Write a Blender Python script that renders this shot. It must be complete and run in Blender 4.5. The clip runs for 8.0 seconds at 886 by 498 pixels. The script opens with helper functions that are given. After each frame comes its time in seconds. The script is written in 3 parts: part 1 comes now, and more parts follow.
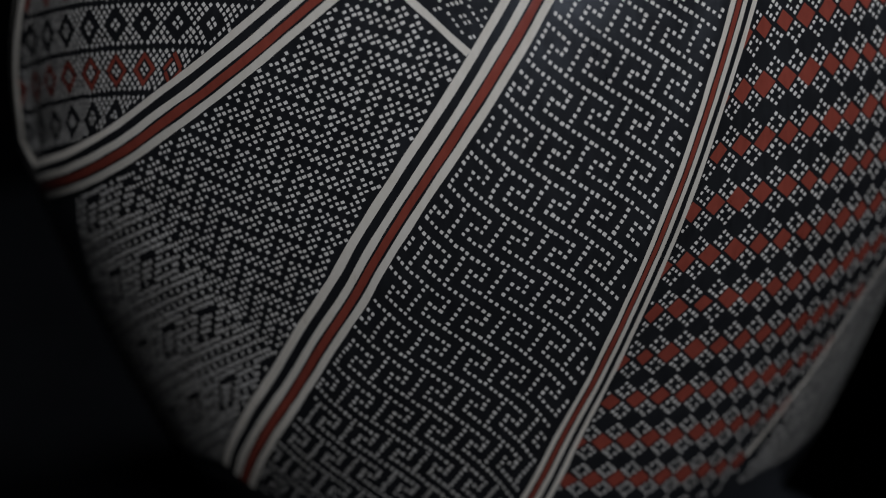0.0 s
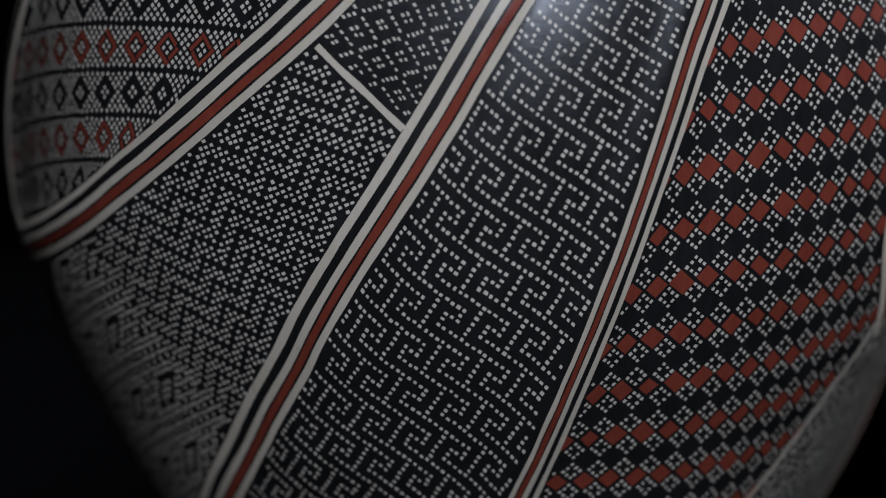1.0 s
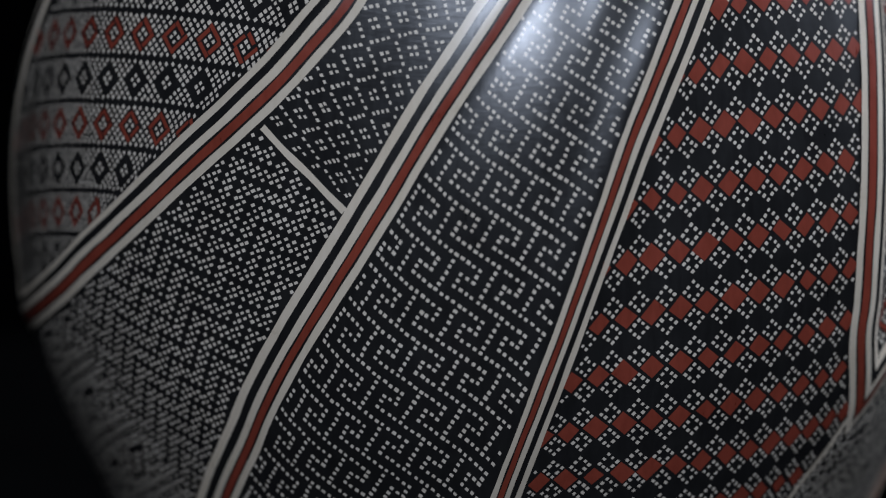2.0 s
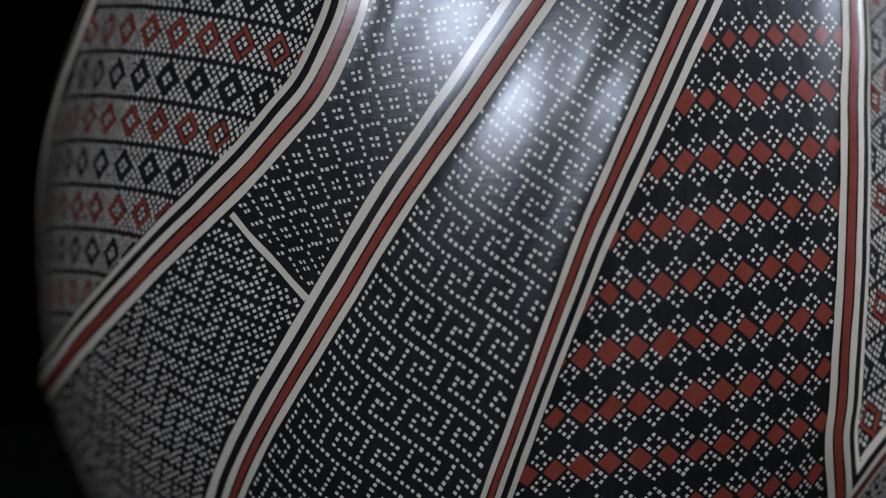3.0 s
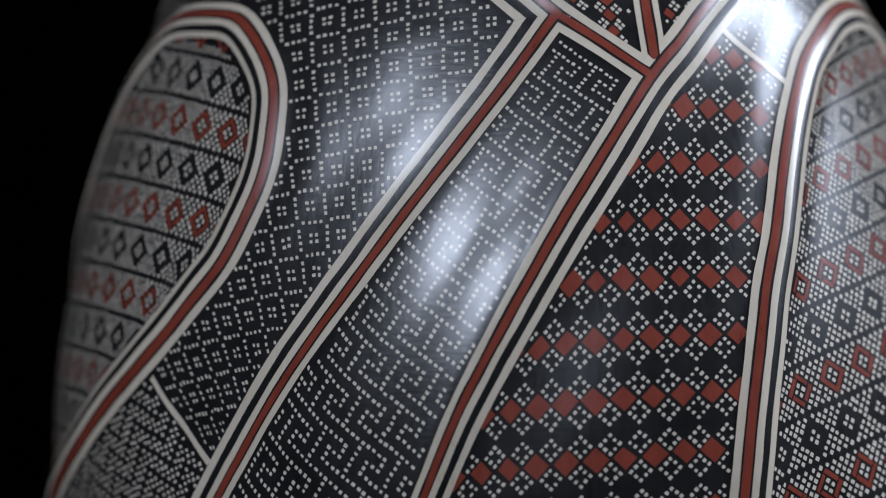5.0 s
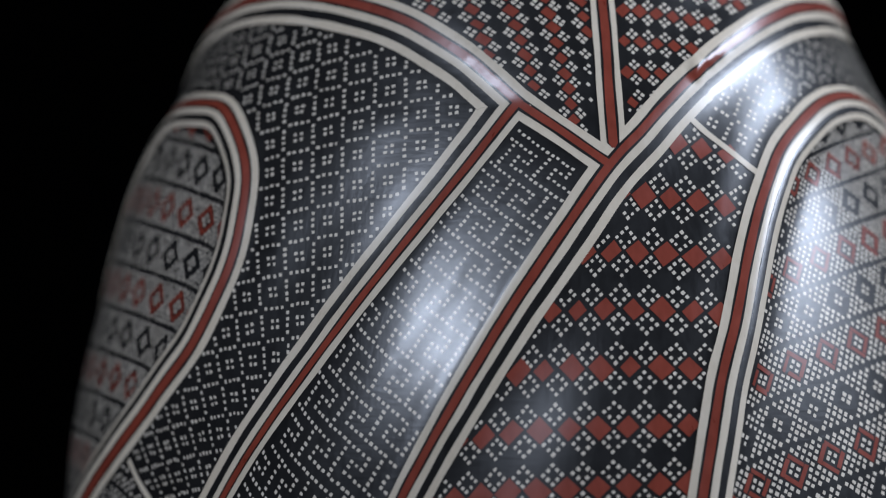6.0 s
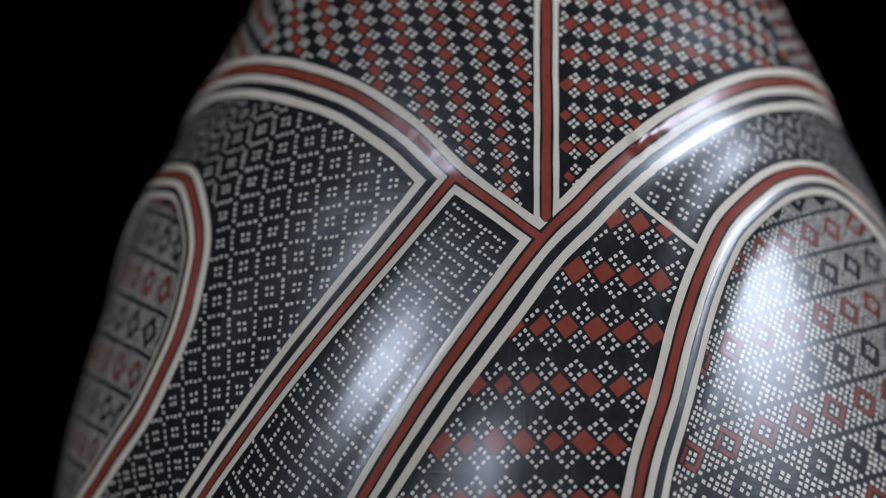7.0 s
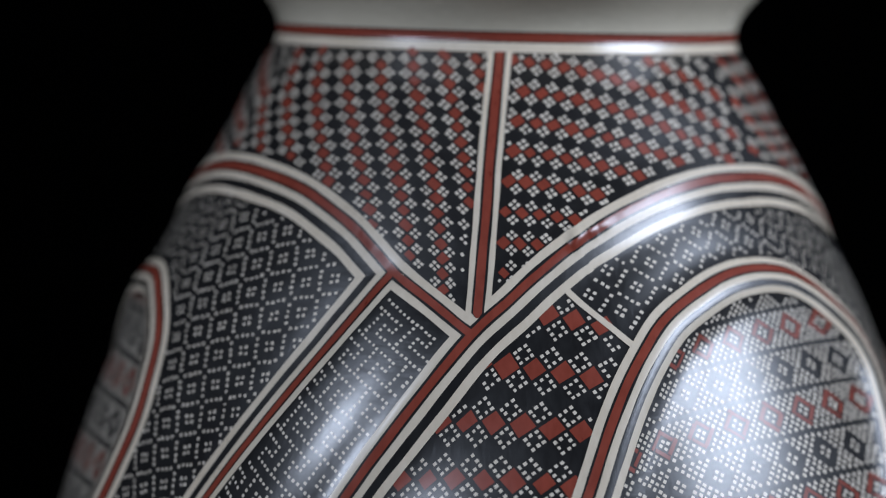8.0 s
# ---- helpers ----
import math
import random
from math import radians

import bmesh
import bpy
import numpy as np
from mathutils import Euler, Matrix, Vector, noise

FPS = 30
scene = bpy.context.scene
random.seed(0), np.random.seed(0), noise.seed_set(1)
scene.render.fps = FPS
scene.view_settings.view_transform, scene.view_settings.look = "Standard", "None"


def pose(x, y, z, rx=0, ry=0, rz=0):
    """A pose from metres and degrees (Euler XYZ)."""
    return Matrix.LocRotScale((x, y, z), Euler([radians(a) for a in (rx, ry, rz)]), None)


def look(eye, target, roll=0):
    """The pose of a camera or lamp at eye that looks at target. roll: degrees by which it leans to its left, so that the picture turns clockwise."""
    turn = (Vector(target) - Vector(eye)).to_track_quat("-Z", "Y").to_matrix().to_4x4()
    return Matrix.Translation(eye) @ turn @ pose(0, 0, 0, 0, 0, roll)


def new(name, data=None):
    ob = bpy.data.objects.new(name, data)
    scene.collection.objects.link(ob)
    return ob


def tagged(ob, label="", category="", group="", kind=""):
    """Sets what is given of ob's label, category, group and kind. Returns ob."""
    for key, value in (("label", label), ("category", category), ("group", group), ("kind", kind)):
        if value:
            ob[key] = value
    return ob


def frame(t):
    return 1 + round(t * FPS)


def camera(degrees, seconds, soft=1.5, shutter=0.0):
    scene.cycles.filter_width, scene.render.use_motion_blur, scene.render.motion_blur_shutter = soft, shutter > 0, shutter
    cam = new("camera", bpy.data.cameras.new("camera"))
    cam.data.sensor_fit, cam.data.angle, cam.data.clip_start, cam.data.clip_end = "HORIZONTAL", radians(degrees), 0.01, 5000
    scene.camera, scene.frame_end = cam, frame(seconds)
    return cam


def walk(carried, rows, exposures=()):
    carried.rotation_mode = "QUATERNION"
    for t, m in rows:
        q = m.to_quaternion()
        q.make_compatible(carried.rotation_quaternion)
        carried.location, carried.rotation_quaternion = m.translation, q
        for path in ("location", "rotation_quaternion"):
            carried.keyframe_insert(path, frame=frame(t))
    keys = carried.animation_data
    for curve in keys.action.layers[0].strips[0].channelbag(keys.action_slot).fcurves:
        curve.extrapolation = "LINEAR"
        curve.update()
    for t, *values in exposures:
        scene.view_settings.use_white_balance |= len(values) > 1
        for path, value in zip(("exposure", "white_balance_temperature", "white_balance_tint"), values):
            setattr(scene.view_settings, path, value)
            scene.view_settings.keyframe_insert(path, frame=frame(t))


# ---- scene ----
cam = camera(20.0, 8.0, soft=1.15)
PATH = [
    (0.0, (-0.32957, -0.55567, 0.04478), (-0.09067, -0.13303, -0.07484), -0.929),
    (0.5, (-0.29757, -0.57371, 0.04378), (-0.08197, -0.13650, -0.06739), -0.803),
    (1.0, (-0.25880, -0.59086, 0.04558), (-0.07154, -0.13948, -0.06022), -0.724),
    (1.5, (-0.22166, -0.60597, 0.04585), (-0.06197, -0.14241, -0.05215), -0.563),
    (2.8, (-0.12429, -0.63381, 0.04772), (-0.04173, -0.14669, -0.02907), -0.382),
    (3.0, (-0.10959, -0.63714, 0.04794), (-0.03914, -0.14758, -0.02534), -0.304),
    (3.5, (-0.06736, -0.64332, 0.04761), (-0.02951, -0.14897, -0.01706), -0.142),
    (4.0, (-0.02529, -0.64637, 0.04840), (-0.02008, -0.14975, -0.00943), -0.027),
    (4.5, (0.01029, -0.64700, 0.05004), (-0.01246, -0.15007, -0.00045), 0.071),
    (4.7, (0.02793, -0.64675, 0.05058), (-0.00815, -0.15022, 0.00418), 0.136),
    (5.8, (0.12041, -0.63324, 0.04750), (0.00987, -0.14620, 0.02342), 0.375),
    (6.0, (0.13681, -0.63045, 0.04683), (0.01372, -0.14624, 0.02712), 0.415),
    (6.5, (0.16962, -0.62318, 0.04747), (0.02206, -0.14561, 0.03508), 0.638),
    (7.0, (0.20913, -0.61132, 0.04806), (0.03398, -0.14304, 0.04191), 0.845),
    (7.5, (0.24638, -0.59751, 0.04832), (0.04506, -0.13983, 0.04901), 1.006),
    (8.0, (0.28284, -0.58224, 0.05138), (0.05435, -0.13762, 0.06152), 1.185),
]
walk(cam, [(t, look(e, g, r)) for t, e, g, r in PATH],
     exposures=((0.0, 0.52), (1.7, 0.42), (3.5, 0.28), (6.0, 0.13), (8.0, 0.03)))
cam.data.dof.use_dof = True
cam.data.dof.focus_distance = 0.551
cam.data.dof.aperture_fstop = 5.8

# ---- light: a dim studio, two soft lamps and an added third, black cloth all round ----
world = bpy.data.worlds.new("studio_dark")
scene.world = world
world.use_nodes = True
world.node_tree.nodes["Background"].inputs[0].default_value = (0.7, 0.8, 1.0, 1)
world.node_tree.nodes["Background"].inputs[1].default_value = 0.0


def softbox(name, azimuth, elevation, distance, width, height, watts, colour):
    a, e = radians(azimuth), radians(elevation)
    eye = Vector((math.cos(a) * math.cos(e), math.sin(a) * math.cos(e), math.sin(e))) * distance
    lamp = bpy.data.lights.new(name, "AREA")
    lamp.shape, lamp.size, lamp.size_y, lamp.energy, lamp.color = "RECTANGLE", width, height, watts, colour
    ob = new(name, lamp)
    ob.matrix_world = look(eye, (0, 0, 0))
    return ob


COOL = (0.71, 0.805, 1.0)
softbox("key_lamp", -110, 28, 1.25, 0.31, 0.17, 5.8, COOL)
softbox("added_front_lamp", -88, 28, 1.25, 0.12, 0.12, 1.7, COOL)
softbox("side_lamp", 9, 30, 1.15, 0.56, 0.34, 13.0, COOL)


# ---- materials ----
def material(name, base, other, rough, rough_var, scale, bump, coat=0.0, spec=0.5, streak=(1, 1, 1)):
    m = bpy.data.materials.new(name)
    m.use_nodes = True
    n, l = m.node_tree.nodes, m.node_tree.links
    b = n["Principled BSDF"]
    tc = n.new("ShaderNodeTexCoord")
    mp = n.new("ShaderNodeMapping")
    mp.inputs["Scale"].default_value = streak
    l.new(tc.outputs["Object"], mp.inputs["Vector"])
    big = n.new("ShaderNodeTexNoise")
    big.inputs["Scale"].default_value, big.inputs["Detail"].default_value = scale * 0.12, 4
    l.new(tc.outputs["Object"], big.inputs["Vector"])
    fine = n.new("ShaderNodeTexNoise")
    fine.inputs["Scale"].default_value, fine.inputs["Detail"].default_value = scale, 6
    l.new(mp.outputs["Vector"], fine.inputs["Vector"])
    add = n.new("ShaderNodeMath")
    add.operation = "MULTIPLY_ADD"
    add.inputs[1].default_value = 0.5
    half = n.new("ShaderNodeMath")
    half.operation = "MULTIPLY"
    half.inputs[1].default_value = 0.5
    l.new(big.outputs["Fac"], half.inputs[0])
    l.new(fine.outputs["Fac"], add.inputs[0])
    l.new(half.outputs[0], add.inputs[2])
    ramp = n.new("ShaderNodeValToRGB")
    ramp.color_ramp.elements[0].position, ramp.color_ramp.elements[1].position = 0.32, 0.68
    ramp.color_ramp.elements[0].color = (*base, 1)
    ramp.color_ramp.elements[1].color = (*other, 1)
    l.new(add.outputs[0], ramp.inputs["Fac"])
    l.new(ramp.outputs["Color"], b.inputs["Base Color"])
    mr = n.new("ShaderNodeMapRange")
    mr.inputs["To Min"].default_value, mr.inputs["To Max"].default_value = rough - rough_var, rough + rough_var
    mr.inputs["From Min"].default_value, mr.inputs["From Max"].default_value = 0.3, 0.7
    l.new(add.outputs[0], mr.inputs["Value"])
    l.new(mr.outputs["Result"], b.inputs["Roughness"])
    b.inputs["Specular IOR Level"].default_value = spec
    b.inputs["Coat Weight"].default_value = coat
    b.inputs["Coat Roughness"].default_value = 0.2
    bp = n.new("ShaderNodeBump")
    bp.inputs["Strength"].default_value, bp.inputs["Distance"].default_value = bump, 0.0002
    turn = n.new("ShaderNodeMapping")
    turn.inputs["Scale"].default_value = (0.22, 0.22, 1.1)
    l.new(tc.outputs["Object"], turn.inputs["Vector"])
    rub = n.new("ShaderNodeTexNoise")
    rub.inputs["Scale"].default_value, rub.inputs["Detail"].default_value = scale, 4
    l.new(turn.outputs["Vector"], rub.inputs["Vector"])
    both = n.new("ShaderNodeMath")
    both.operation = "ADD"
    l.new(fine.outputs["Fac"], both.inputs[0])
    l.new(rub.outputs["Fac"], both.inputs[1])
    l.new(both.outputs[0], bp.inputs["Height"])
    l.new(bp.outputs["Normal"], b.inputs["Normal"])
    return m


BLACK = material("black_burnished_slip", (0.011, 0.0105, 0.0105), (0.018, 0.0175, 0.017), 0.33, 0.06, 800, 0.22, 0.4, 0.5, (1, 1, 0.14))
CREAM = material("cream_slip", (0.66, 0.56, 0.42), (0.75, 0.65, 0.51), 0.31, 0.05, 700, 0.07, 0.3, 0.5, (1, 1, 0.4))
DOT = material("cream_dot_paint", (0.63, 0.55, 0.44), (0.79, 0.71, 0.59), 0.31, 0.05, 800, 0.07, 0.3, 0.5)
RED = material("red_ochre_slip", (0.21, 0.040, 0.024), (0.30, 0.058, 0.034), 0.32, 0.06, 800, 0.09, 0.3, 0.5, (1, 1, 0.3))
CLAY = material("cream_neck_clay", (0.58, 0.52, 0.40), (0.65, 0.59, 0.46), 0.25, 0.05, 300, 0.06, 0.0, 0.5, (1, 1, 3))
CLOTH = material("black_cloth", (0.0012, 0.0012, 0.0012), (0.0022, 0.0022, 0.0022), 0.95, 0.03, 500, 0.3, 0.0, 0.0)
TABLETOP = material("black_matt_tabletop", (0.0012, 0.0012, 0.0012), (0.0022, 0.0022, 0.0022), 0.6, 0.05, 200, 0.03, 0.0, 0.02)


# ---- the pot's surface: degrees round the axis and millimetres of height ----
KNOTS = np.array([66.52, 87.45, 104.74, 116.77, 119.59, 115.45, 106.21, 93.4, 75.2, 54.52, 28.81, -22.22])
Z0, STEP = -192.0, 384.0 / 11
lhs, rhs = np.eye(12), np.zeros((12, 12))
for k in range(1, 11):
    lhs[k, k - 1:k + 2] = (1, 4, 1)
    rhs[k, k - 1:k + 2] = np.array((1, -2, 1)) * 6 / STEP ** 2
CURVE = np.linalg.solve(lhs, rhs @ KNOTS)
RING, FOOT, LIP = 109.9, -183.0, 136.0


def radius(z):
    """Radius in mm at the height z in mm: belly, then the flaring neck."""
    z = np.asarray(z, float)
    w = np.minimum(z, RING)
    k = np.clip(((w - Z0) / STEP).astype(int), 0, 10)
    a = (Z0 + (k + 1) * STEP - w) / STEP
    b = 1 - a
    r = -2.8 * np.clip((w - 97) / 12.9, 0, 1) ** 2 + a * KNOTS[k] + b * KNOTS[k + 1] + ((a ** 3 - a) * CURVE[k] + (b ** 3 - b) * CURVE[k + 1]) * STEP ** 2 / 6
    n = np.clip(z - RING, 0, None)
    return r - 0.8 * np.minimum(n, 3) / 3 + 0.05 * np.clip(n - 3, 0, 9) ** 2 + 0.9 * np.clip(n - 12, 0, None)


BUMP = np.zeros((364, 204))  # low relief in mm, every degree from -181 and every 1.5 mm from FOOT - 3


def relief(th, z):
    """Smooth (cubic B-spline) height of the low swirling relief."""
    x, y = (th + 181) % 360, np.clip((z - FOOT + 3) / 1.5, 1, 200)
    i, j = np.floor(x).astype(int), np.floor(y).astype(int)
    total = 0
    for a, wa in enumerate(spline(x - i)):
        for b, wb in enumerate(spline(y - j)):
            total = total + wa * wb * BUMP[(i + a - 1) % 360, j + b - 1]
    return total


def spline(f):
    return (1 - f) ** 3 / 6, (3 * f ** 3 - 6 * f ** 2 + 4) / 6, (-3 * f ** 3 + 3 * f ** 2 + 3 * f + 1) / 6, f ** 3 / 6


def lean(th, z):
    """The neck and the last centimetre of the shoulder lean back: extra height in mm."""
    return 7.2 * (1 - np.cos(np.radians(th + 62))) * np.clip((z - 98) / 11.9, 0, 1)


def surface(th, z, lift=0.0):
    """Places (m) and outward normals at th degrees and z mm, lift mm above the slip."""
    deg, z = np.asarray(th, float), np.asarray(z, float)
    th = np.radians(deg)
    full = lambda dt, dz: radius(z + dz) + relief(deg + dt, z + dz)
    r = full(0, 0)
    d = (full(0, 0.1) - full(0, -0.1)) / 0.2
    e = (full(0.1, 0) - full(-0.1, 0)) / radians(0.2) / r
    n = np.stack([np.cos(th) + e * np.sin(th), np.sin(th) - e * np.cos(th), -d], -1)
    n /= np.linalg.norm(n, axis=-1, keepdims=True)
    p = np.stack([r * np.cos(th), r * np.sin(th), z + lean(deg, z)], -1)
    return (p + n * lift) / 1000, n


def put(name, verts, faces, mat, parent, label="", normals=None, kind="", category=""):
    me = bpy.data.meshes.new(name)
    me.from_pydata((verts - np.array((0, 0, FOOT / 1000))).tolist(), [], faces)
    me.materials.append(mat)
    me.shade_smooth()
    if normals is not None:
        me.normals_split_custom_set_from_vertices(normals.tolist())
    ob = new(name, me)
    ob.parent = parent
    return tagged(ob, label, category, "", kind)


def lathe(name, profile, mat, parent, label, n=1080):
    """A turned wall from (radius, height) in mm."""
    pr = np.array(profile)
    a = np.arange(n) * 2 * np.pi / n
    r = pr[:, :1] + relief(np.degrees(a)[None] + 0 * pr[:, :1], pr[:, 1:] + 0 * a[None])
    v = np.stack([r * np.cos(a), r * np.sin(a), pr[:, 1:] + lean(np.degrees(a), pr[:, 1:])], -1).reshape(-1, 3) / 1000
    i, j = np.meshgrid(np.arange(len(pr) - 1), np.arange(n), indexing="ij")
    k = (j + 1) % n
    f = np.stack([i * n + j, i * n + k, (i + 1) * n + k, (i + 1) * n + j], -1).reshape(-1, 4)
    return put(name, v, f.tolist(), mat, parent, label)


def smooth(points, step=1.0):
    """A Catmull-Rom curve through points (degrees, mm), about step mm apart; a point given twice is a sharp corner."""
    runs, run = [], [points[0]]
    for q in points[1:]:
        if q == run[-1]:
            runs.append(run)
            run = [q]
        else:
            run.append(q)
    runs.append(run)
    out = []
    for run in runs:
        p = np.array(run, float)
        p = np.vstack([2 * p[0] - p[1], p, 2 * p[-1] - p[-2]])
        for k in range(1, len(p) - 2):
            d = p[k + 1] - p[k]
            n = max(2, int(math.hypot(d[0] * radius(p[k][1]) * 0.01745, d[1]) / step))
            s = (np.arange(n) / n)[:, None]
            out.append(0.5 * (2 * p[k] + (p[k + 1] - p[k - 1]) * s + (2 * p[k - 1] - 5 * p[k] + 4 * p[k + 1] - p[k + 2]) * s ** 2
                              + (3 * p[k] - p[k - 1] - 3 * p[k + 1] + p[k + 2]) * s ** 3))
    out.append(np.array([points[-1]], float))
    return np.vstack(out)


def offset(path, d, closed=False):
    """The path shifted d mm to its left along the surface."""
    p, n = surface(path[:, 0], path[:, 1])
    p = p * 1000
    t = np.roll(p, -1, 0) - p
    if not closed:
        t[-1] = t[-2]
    s = np.cross(n, t)
    s /= np.linalg.norm(s, axis=1, keepdims=True) + 1e-9
    b = np.roll(s, 1, 0)
    if not closed:
        b[0] = s[0]
    m = (s + b) / np.maximum(1 + (s * b).sum(1, keepdims=True), 0.35)
    d = np.broadcast_to(np.asarray(d, float).reshape(-1, 1), (len(p), 1))
    q = p + m * d
    for k in np.nonzero((s * b).sum(1) < 0.85)[0]:
        for side in (1, -1):
            for w in range(1, 26):
                j = k + side * w
                if not closed and not 0 <= j < len(p):
                    break
                j %= len(p)
                if np.linalg.norm(p[[(j + g) % len(p) for g in range(-30, 31)]] - q[j], axis=1).min() < abs(d[j, 0]) * 0.93:
                    q[j] = q[k]
    th = np.degrees(np.unwrap(np.arctan2(q[:, 1], q[:, 0])))
    return np.stack([th, q[:, 2]], -1)


rng = np.random.default_rng(7)


def wobble(n, amount):
    """A slow, hand-drawn unevenness along n samples."""
    w = np.convolve(rng.normal(size=n + 24), np.hanning(13), "valid")[:n]
    return w * amount / (w.std() + 1e-9)


def stroke(name, path, d0, d1, lift, mat, parent, label="", closed=False, scale=1.0):
    """A painted line between the offsets d0 and d1 (mm) of a path."""
    n = len(path)
    a = offset(path, d0 * scale + wobble(n, 0.05), closed)
    b = offset(path, d1 * scale + wobble(n, 0.05), closed)
    rows = [surface(*(a + (b - a) * k / 4).T, lift) for k in range(5)]
    k = np.arange(n if closed else n - 1)
    j = (k + 1) % n
    f = np.vstack([np.stack([i * n + k, i * n + j, (i + 1) * n + j, (i + 1) * n + k], -1) for i in range(4)])
    if d1 > d0:
        f = f[:, ::-1]
    return put(name, np.vstack([p for p, m in rows]), f[:, ::-1].tolist(), mat, parent, label, np.vstack([m for p, m in rows]))


def warp(th, z, i, j):
    """Lattice places (i, j) to degrees and mm, by polynomials in i/10, j/10."""
    u, v = i / 10, j / 10
    terms = [1 + 0 * u, u, v, u * u, u * v, v * v, u ** 3, u * u * v, u * v * v, v ** 3]
    return sum(c * t for c, t in zip(th, terms)), sum(c * t for c, t in zip(z, terms))


def inside(poly, th, z):
    """Which places lie within a closed outline (degrees, mm)."""
    x0, y0 = poly[:, 0], poly[:, 1]
    x1, y1 = np.roll(x0, -1), np.roll(y0, -1)
    hit = np.zeros(th.shape, int)
    for a, b, c, d in zip(x0, y0, x1, y1):
        if b != d:
            hit += ((b > z) != (d > z)) & (th < (c - a) * (z - b) / (d - b) + a)
    return hit % 2 == 1


OCT = np.array([(1, .8), (.8, 1), (-.8, 1), (-1, .8), (-1, -.8), (-.8, -1), (.8, -1), (1, -.8)])
SQR = np.array([(1, 1), (-1, 1), (-1, -1), (1, -1)])


def paint(name, grid, shift, cells, shape, eu, ev, mat, parent, mask, label, lift=0.09, jitter=0.05):
    """Brush dabs at lattice cells: shape stretched along eu and ev, kept where mask says; one mesh of paint."""
    c = np.array(cells, float)
    th, z = warp(*grid, c[:, 0], c[:, 1])
    keep = mask(th, z) & (z > FOOT + 4)
    c = c[keep]
    if not len(c):
        return None
    m = len(c)
    c = c + rng.normal(size=(m, 2)) * jitter
    size = 1 + rng.normal(size=(m, 1, 2)) * 0.09
    s = shape[None] * size + rng.normal(size=(m, len(shape), 2)) * 0.05
    i = c[:, :1] + s[..., 0] * eu[0] + s[..., 1] * ev[0]
    j = c[:, 1:] + s[..., 0] * eu[1] + s[..., 1] * ev[1]
    th, z = warp(*grid, i, j)
    p, n = surface(np.hstack([th, th.mean(1, keepdims=True)]) + shift, np.hstack([z, z.mean(1, keepdims=True)]), lift)
    k = len(shape)
    ring = np.arange(k)
    fan = np.stack([ring, (ring + 1) % k, np.full(k, k)], -1)
    a, b, d = p[0, 0], p[0, 1], p[0, 2]
    if np.dot(np.cross(b - a, d - a), n[0, 0]) < 0:
        fan = fan[:, ::-1]
    f = (fan[None] + np.arange(m)[:, None, None] * (k + 1)).reshape(-1, 3)
    return put(name, p.reshape(-1, 3), f.tolist(), mat, parent, label, n.reshape(-1, 3), "stuff")


# ---- the place ----
def slab(name, x0, y0, z0, x1, y1, z1, mat, label):
    bm = bmesh.new()
    bmesh.ops.create_cube(bm, size=1)
    for v in bm.verts:
        v.co = ((x0 + x1) / 2 + v.co.x * (x1 - x0), (y0 + y1) / 2 + v.co.y * (y1 - y0), (z0 + z1) / 2 + v.co.z * (z1 - z0))
    me = bpy.data.meshes.new(name)
    bm.to_mesh(me)
    bm.free()
    me.materials.append(mat)
    return tagged(new(name, me), label, "", "", "structure")


slab("floor", -2, -2, -0.95, 2, 2, -0.93, CLOTH, "dark studio floor under the table")
slab("wall_north", -2, 2, -0.93, 2, 2.05, 1.5, CLOTH, "black cloth hung behind the pot")
slab("wall_south", -2, -2.05, -0.93, 2, -2, 1.5, CLOTH, "black cloth wall of the studio")
slab("wall_east", 2, -2, -0.93, 2.05, 2, 1.5, CLOTH, "black cloth wall of the studio")
slab("wall_west", -2.05, -2, -0.93, -2, 2, 1.5, CLOTH, "black cloth wall of the studio")
slab("ceiling", -2, -2, 1.5, 2, 2, 1.55, CLOTH, "dark studio ceiling")


def table():
    thing = tagged(new("table"), "matt black table that carries the painted pot", "table")
    thing.location = (0, 0, -0.93)

    def block(name, x0, y0, z0, x1, y1, z1):
        bm = bmesh.new()
        bmesh.ops.create_cube(bm, size=1)
        for v in bm.verts:
            v.co = ((x0 + x1) / 2 + v.co.x * (x1 - x0), (y0 + y1) / 2 + v.co.y * (y1 - y0), (z0 + z1) / 2 + v.co.z * (z1 - z0))
        bmesh.ops.bevel(bm, geom=bm.edges[:], offset=0.003, segments=2, affect="EDGES")
        me = bpy.data.meshes.new(name)
        bm.to_mesh(me)
        bm.free()
        me.materials.append(TABLETOP)
        new(name, me).parent = thing
    top = FOOT / 1000 + 0.93
    block("tabletop", -0.75, -0.45, top - 0.03, 0.071, 0.45, top)
    for x in (-0.7, 0.05):
        for y in (-0.4, 0.4):
            block("leg", x - 0.025, y - 0.025, 0, x + 0.025, y + 0.025, top - 0.03)


table()

# ---- the pot ----
pot = tagged(new("pot"), "polished pottery olla painted with fine black, cream and red geometric panels", "pot")
pot.location = (0, 0, FOOT / 1000)


